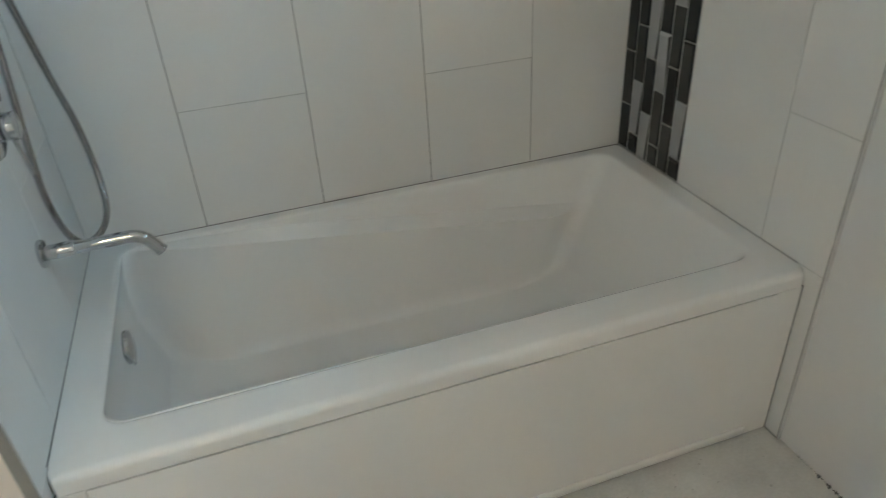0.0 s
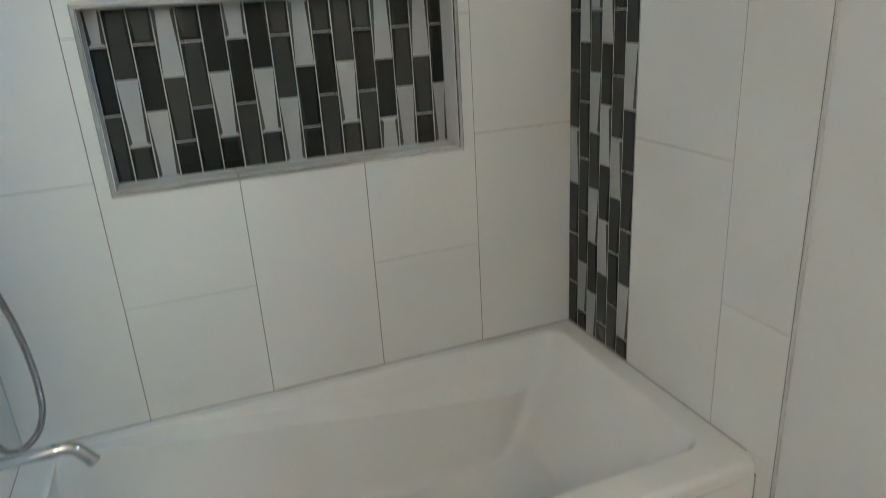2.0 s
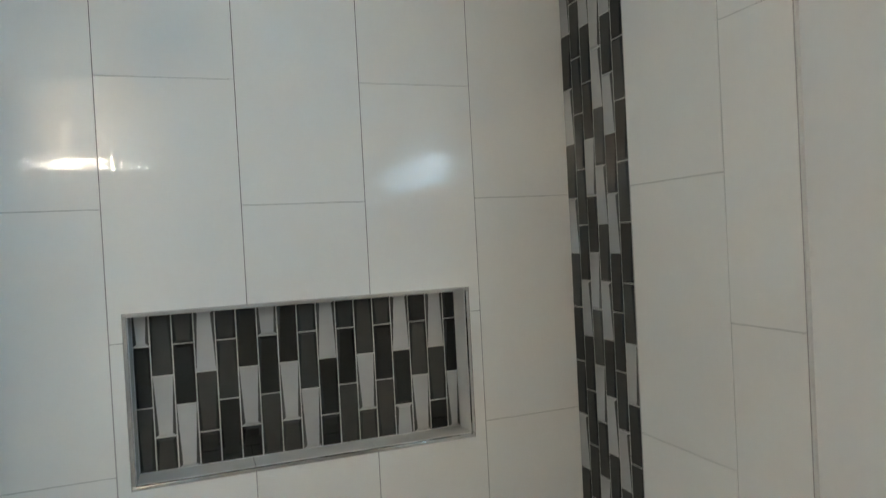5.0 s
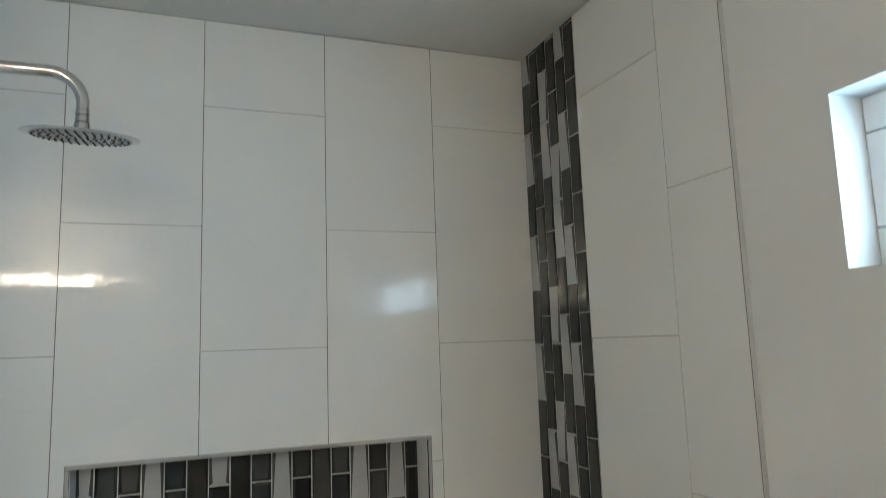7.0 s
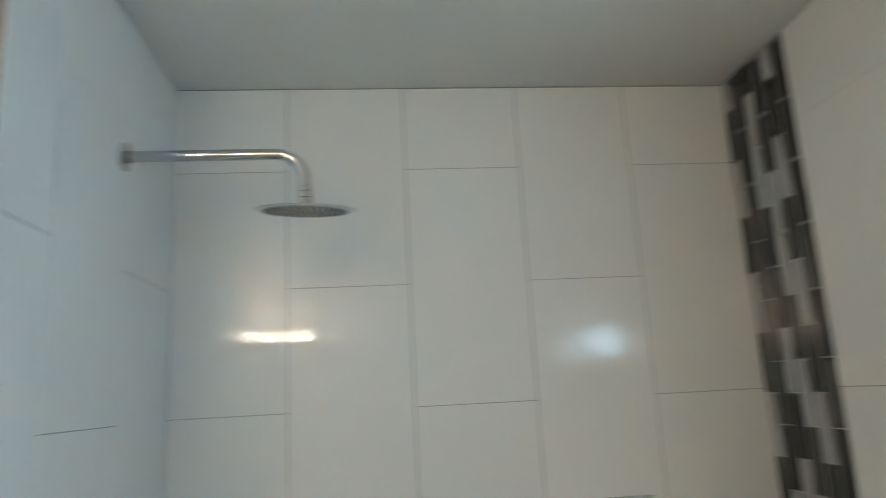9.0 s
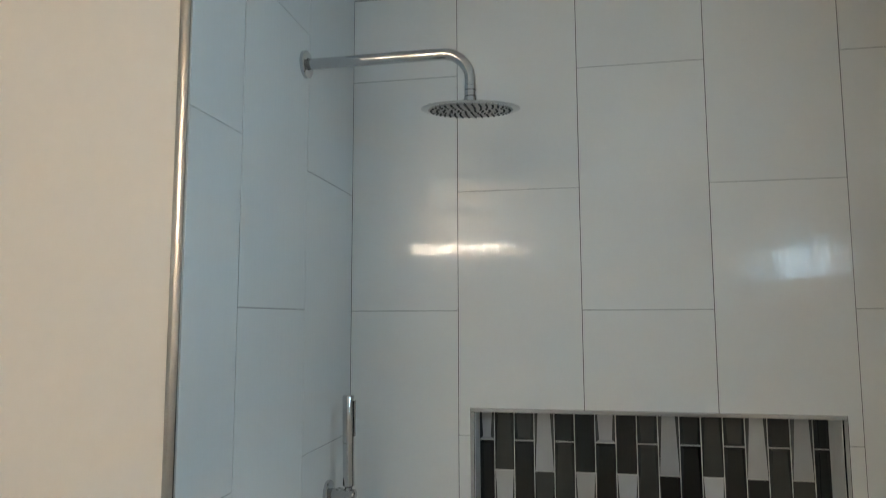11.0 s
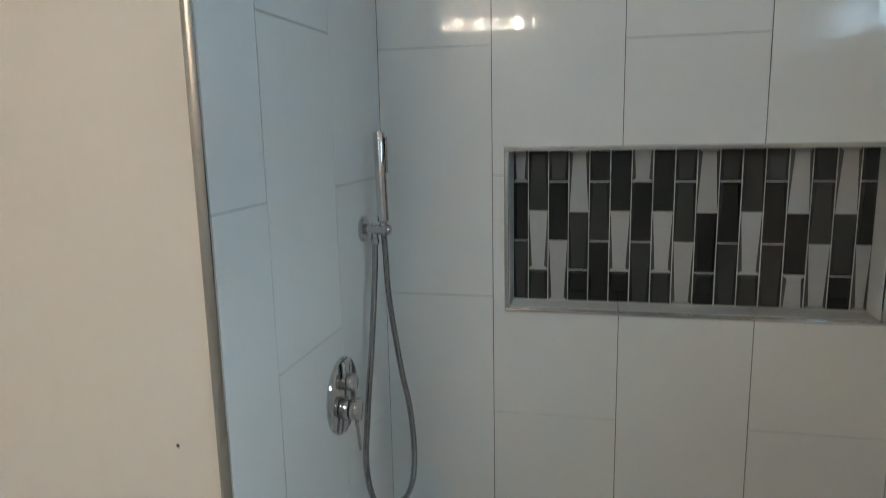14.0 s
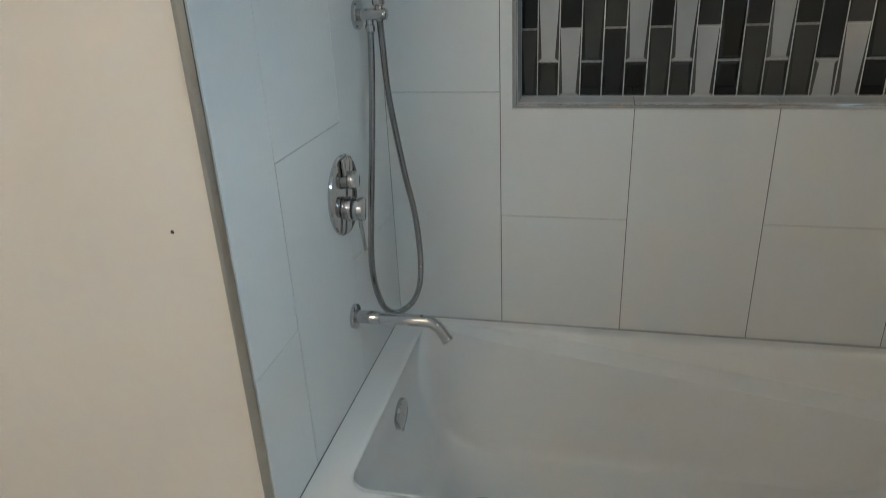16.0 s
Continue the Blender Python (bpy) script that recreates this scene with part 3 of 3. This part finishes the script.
lv = [Vector((0.032, 0, -0.050)), Vector((0.034, 0.001, -0.080)), Vector((0.0385, 0.002, -0.124))]
part("lever", tube(spline(lv, 6), 0.0042, 14), CHROME, knob, smooth=True)
k2 = Matrix.Translation((0.008, 0, 0.032)) @ ALONG_X
div = part("diverter", lathed(((0.0185, 0), (0.0185, 0.009), (0.0172, 0.0095), (0.0172, 0.011), (0.0185, 0.0115), (0.0185, 0.024),
                               (0.0170, 0.0265), (0, 0.0272)), k2), CHROME, valve, smooth=True)
part("diverter_tab", boxed(0.0095, 0.0200, -0.021, 0.021, 0.044, 0.080, 0.005, 4), CHROME, div, smooth=True)

# hand shower on its bracket
hy, hz, hx = -0.160, 1.278, 0.076
hand = thing("shower_bracket", "chrome wall bracket and hose outlet for the hand shower", "bracket", (XL, hy, hz))
part("flange", lathed(((0, 0), (0.030, 0), (0.030, 0.006), (0.0275, 0.009), (0.0125, 0.0095)), ALONG_X), CHROME, hand, smooth=True)
part("arm", lathed(((0.0125, 0.006), (0.0125, 0.060), (0.0115, 0.067), (0.009, 0.069), (0, 0.069)), ALONG_X), CHROME, hand, smooth=True)
part("hose_outlet", lathed(((0.0085, 0.012), (0.0085, -0.020), (0.0105, -0.021), (0.0105, -0.034), (0.007, -0.036), (0, -0.036)),
                           Matrix.Translation((0.030, 0, 0))), CHROME, hand, smooth=True)
wand = thing("hand_shower", "slim chrome stick hand shower upright in its bracket", "hand shower", (hx, hy, hz))
lean = Matrix.Rotation(radians(-1.0), 4, "Y")
part("handle", lathed(((0, -0.012), (0.008, -0.012), (0.0088, 0.016), (0.0134, 0.020), (0.0136, 0.220), (0.0124, 0.2235), (0, 0.224)), lean),
     CHROME, wand, smooth=True)
part("spray_face", boxed(0.0110, 0.0143, -0.005, 0.005, 0.130, 0.212, 0.0015), NICKEL, wand)
hose = thing("shower_hose", "ribbed steel shower hose hanging in a long loop", "hose", (XL, hy, hz))
pts = [(0.030, 0.0, -0.034), (0.029, -0.012, -0.12), (0.026, -0.045, -0.28), (0.022, -0.080, -0.43), (0.021, -0.098, -0.545),
       (0.032, -0.085, -0.637), (0.052, -0.050, -0.680), (0.080, -0.007, -0.677), (0.0955, 0.022, -0.643), (0.0998, 0.033, -0.583),
       (0.0985, 0.0305, -0.508), (0.093, 0.021, -0.43), (0.080, 0.009, -0.338), (0.057, 0.008, -0.171), (0.053, 0.003, -0.06), (0.052, 0.0, -0.010)]
line = spline(pts, 40)
part("hose_body", tube(line, 0.0068, 14, ribs=0.0007), HOSE, hose, smooth=True)

# shower head and arm
head = thing("rain_shower", "round chrome rain shower on a bent wall arm", "rain shower", (XL, -0.34, 2.232))
part("flange", lathed(((0, 0), (0.030, 0), (0.030, 0.007), (0.028, 0.009), (0.014, 0.0095)), ALONG_X), CHROME, head, smooth=True)
path = [Vector((0.006 + 0.0333 * i, 0, 0)) for i in range(10)]
x_b = path[-1].x
for i in range(1, 15):
    a = radians(90 * i / 14)
    path.append(Vector((x_b + 0.06 * math.sin(a), 0, -0.06 * (1 - math.cos(a)))))
hxl = path[-1].x
path += [Vector((hxl, 0, -0.06 - 0.008 * k)) for k in (1, 2)]
part("arm", tube(path, 0.0118, 28), CHROME, head, smooth=True)
part("nut", lathed(((0.0118, -0.072), (0.0128, -0.073), (0.0128, -0.082), (0.0108, -0.083), (0.0108, -0.085), (0.0128, -0.086), (0.0128, -0.096),
                    (0.0108, -0.097), (0.0108, -0.099), (0.0145, -0.100), (0.0145, -0.114), (0.012, -0.117)), Matrix.Translation((hxl, 0, 0)), 28),
     CHROME, head, smooth=True)
tilt = Matrix.Translation((hxl, 0, -0.122)) @ Matrix.Rotation(radians(8.0), 4, "X") @ Matrix.Rotation(radians(1.5), 4, "Y")
rose = part("rose", lathed(((0, 0.006), (0.02, 0.0055), (0.095, 0.0015), (0.1025, 0.0002), (0.103, -0.0006), (0.100, -0.0022), (0.090, -0.003), (0, -0.003)), tilt, 72),
            CHROME, head, smooth=True)
part("spray_plate", lathed(((0.088, -0.0028), (0.087, -0.0042), (0, -0.0046)), tilt, 64), RUBBER, rose, "grey spray plate", smooth=True)
bm = bmesh.new()
for ring_r, count in ((0.012, 6), (0.026, 12), (0.041, 18), (0.056, 24), (0.070, 30), (0.082, 36)):
    for i in range(count):
        a = 2 * math.pi * (i + 0.25 * (count % 4)) / count
        m = tilt @ Matrix.Translation((ring_r * math.cos(a), ring_r * math.sin(a), -0.0040))
        lathe(bm, ((0.0026, 0), (0.0020, -0.0026), (0, -0.0030)), m, 8)
tagged(part("nozzle_field", bm, NOZZLE, rose, "dark rubber spray nozzles"), kind="stuff")

# ---- small things ----
# seal lines between tub and tile
bm = bmesh.new()
box(bm, OX0, OX1, -0.0022, TH - 0.002, RIM - 0.004, RIM + 0.0012)
structure("tub_seal_north", bm, SEALANT, "thin grey sealant line behind the tub", "sealant")
structure("tub_seal_west", boxed(XL - 0.006, OX0 - 0.0002, TUB_Y + 0.032, -0.004, RIM - 0.02, RIM + 0.0008), SEALANT,
          "thin grey sealant line along the faucet end", "sealant")
structure("tub_seal_east", boxed(OX1 - 0.0005, XR + 0.006, TUB_Y + 0.032, -0.004, RIM - 0.02, RIM + 0.0008), SEALANT,
          "thin grey sealant line along the far end", "sealant")

structure("corner_joint_west", boxed(XL - 0.001, XL + 0.0009, -0.0009, 0.001, RIM + 0.002, CEIL - 0.002), GROUT,
          "thin grey grout line in the tiled corner", "grout")
structure("tub_seal_front_west", boxed(XL - 0.004, OX0 + 0.0006, TUB_Y + 0.0012, TUB_Y + 0.02, 0.003, RIM - 0.042), DARK,
          "dark joint between tub apron and tile", "sealant")
structure("tub_seal_front_east", boxed(OX1 - 0.0006, XR + 0.004, TUB_Y + 0.0012, TUB_Y + 0.02, 0.003, RIM - 0.042), DARK,
          "dark joint between tub apron and tile", "sealant")

# nail hole in the paint
bm = bmesh.new()
lathe(bm, ((0.0036, 0.0), (0.0028, 0.0006), (0, 0.0008)), Matrix.Translation((-0.063, FRONT_W + 0.0003, 1.034)) @ Matrix.Rotation(radians(90), 4, "X"), 9)
tagged(part("nail_hole", bm, DARK), "small dark nail hole in the painted wall", "nail hole")

# vanity lamp on the south wall
vanity = thing("vanity_light", "warm lit vanity light bar with frosted glass tubes", "wall lamp", (-0.30, ROOM_S, 2.275))
part("backplate", boxed(-0.46, 0.46, 0.001, 0.03, -0.05, 0.05, 0.006), CHROME, vanity)
for i in range(4):
    gx = -0.345 + 0.23 * i
    part("stem", lathed(((0.012, 0.02), (0.012, 0.07), (0.020, 0.074), (0.020, 0.084)), Matrix.Translation((gx, 0, 0)) @ Matrix.Rotation(radians(-90), 4, "X"), 20),
         CHROME, vanity, smooth=True)
    bm = bmesh.new()
    for z in (-0.122, -0.159):
        bmesh.ops.create_icosphere(bm, subdivisions=3, radius=0.020, matrix=Matrix.Translation((gx, 0.12, z)))
    part("bulb", bm, GLOBE, vanity, "lit warm twin bulb", smooth=True)
    # added emitter, unseen in the tube, carries much of the room's light upward
    bm = bmesh.new()
    bmesh.ops.create_icosphere(bm, subdivisions=3, radius=0.020, matrix=Matrix.Translation((gx, 0.12, 0.062)))
    part("inner_bulb", bm, UP_EMITTER, vanity, "added warm emitter hidden inside the glass tube, lighting upward", smooth=True)
    part("shade", lathed(((0, -0.098), (0.036, -0.104), (0.040, -0.098), (0.041, 0.090), (0.038, 0.092), (0.037, 0.0), (0, -0.004)),
                         Matrix.Translation((gx, 0.12, 0)), 28), SHADE, vanity, "frosted glass tube open at the top", smooth=True)

# crumbs of debris on the floor by the wall
crumb_rng = random.Random(7)
bm = bmesh.new()
for i in range(34):
    x, y = crumb_rng.uniform(1.0, 1.52), -0.78 - abs(crumb_rng.gauss(0, 0.12))
    s = crumb_rng.uniform(0.0007, 0.0026)
    m = Matrix.Translation((x, y, s * 0.4)) @ Matrix.Rotation(crumb_rng.uniform(0, 6), 4, "Z") @ Matrix.Diagonal((s * 1.6, s, s * 0.6, 1))
    bmesh.ops.create_icosphere(bm, subdivisions=1, radius=1, matrix=m)
tagged(part("debris", bm, bpy.data.materials["pale_grout"]), "grey crumbs of grout on the floor", "debris", kind="stuff")

# broken plaster at the foot of the east wall
bm = bmesh.new()
for i in range(34):
    y = -0.850 - 0.0062 * i + crumb_rng.uniform(-0.003, 0.003)
    s = crumb_rng.uniform(0.0012, 0.002 + 0.0035 * (i > 10))
    m = Matrix.Translation((PR - s * 0.5, y, s * 0.4)) @ Matrix.Rotation(crumb_rng.uniform(0, 6), 4, "Z") @ Matrix.Diagonal((s * 0.7, s * 1.5, s * 0.7, 1))
    bmesh.ops.create_icosphere(bm, subdivisions=1, radius=1, matrix=m)
tagged(part("plaster_crumbs", bm, GROUT), "dark crumbs along the unfinished wall foot", "debris", kind="stuff")
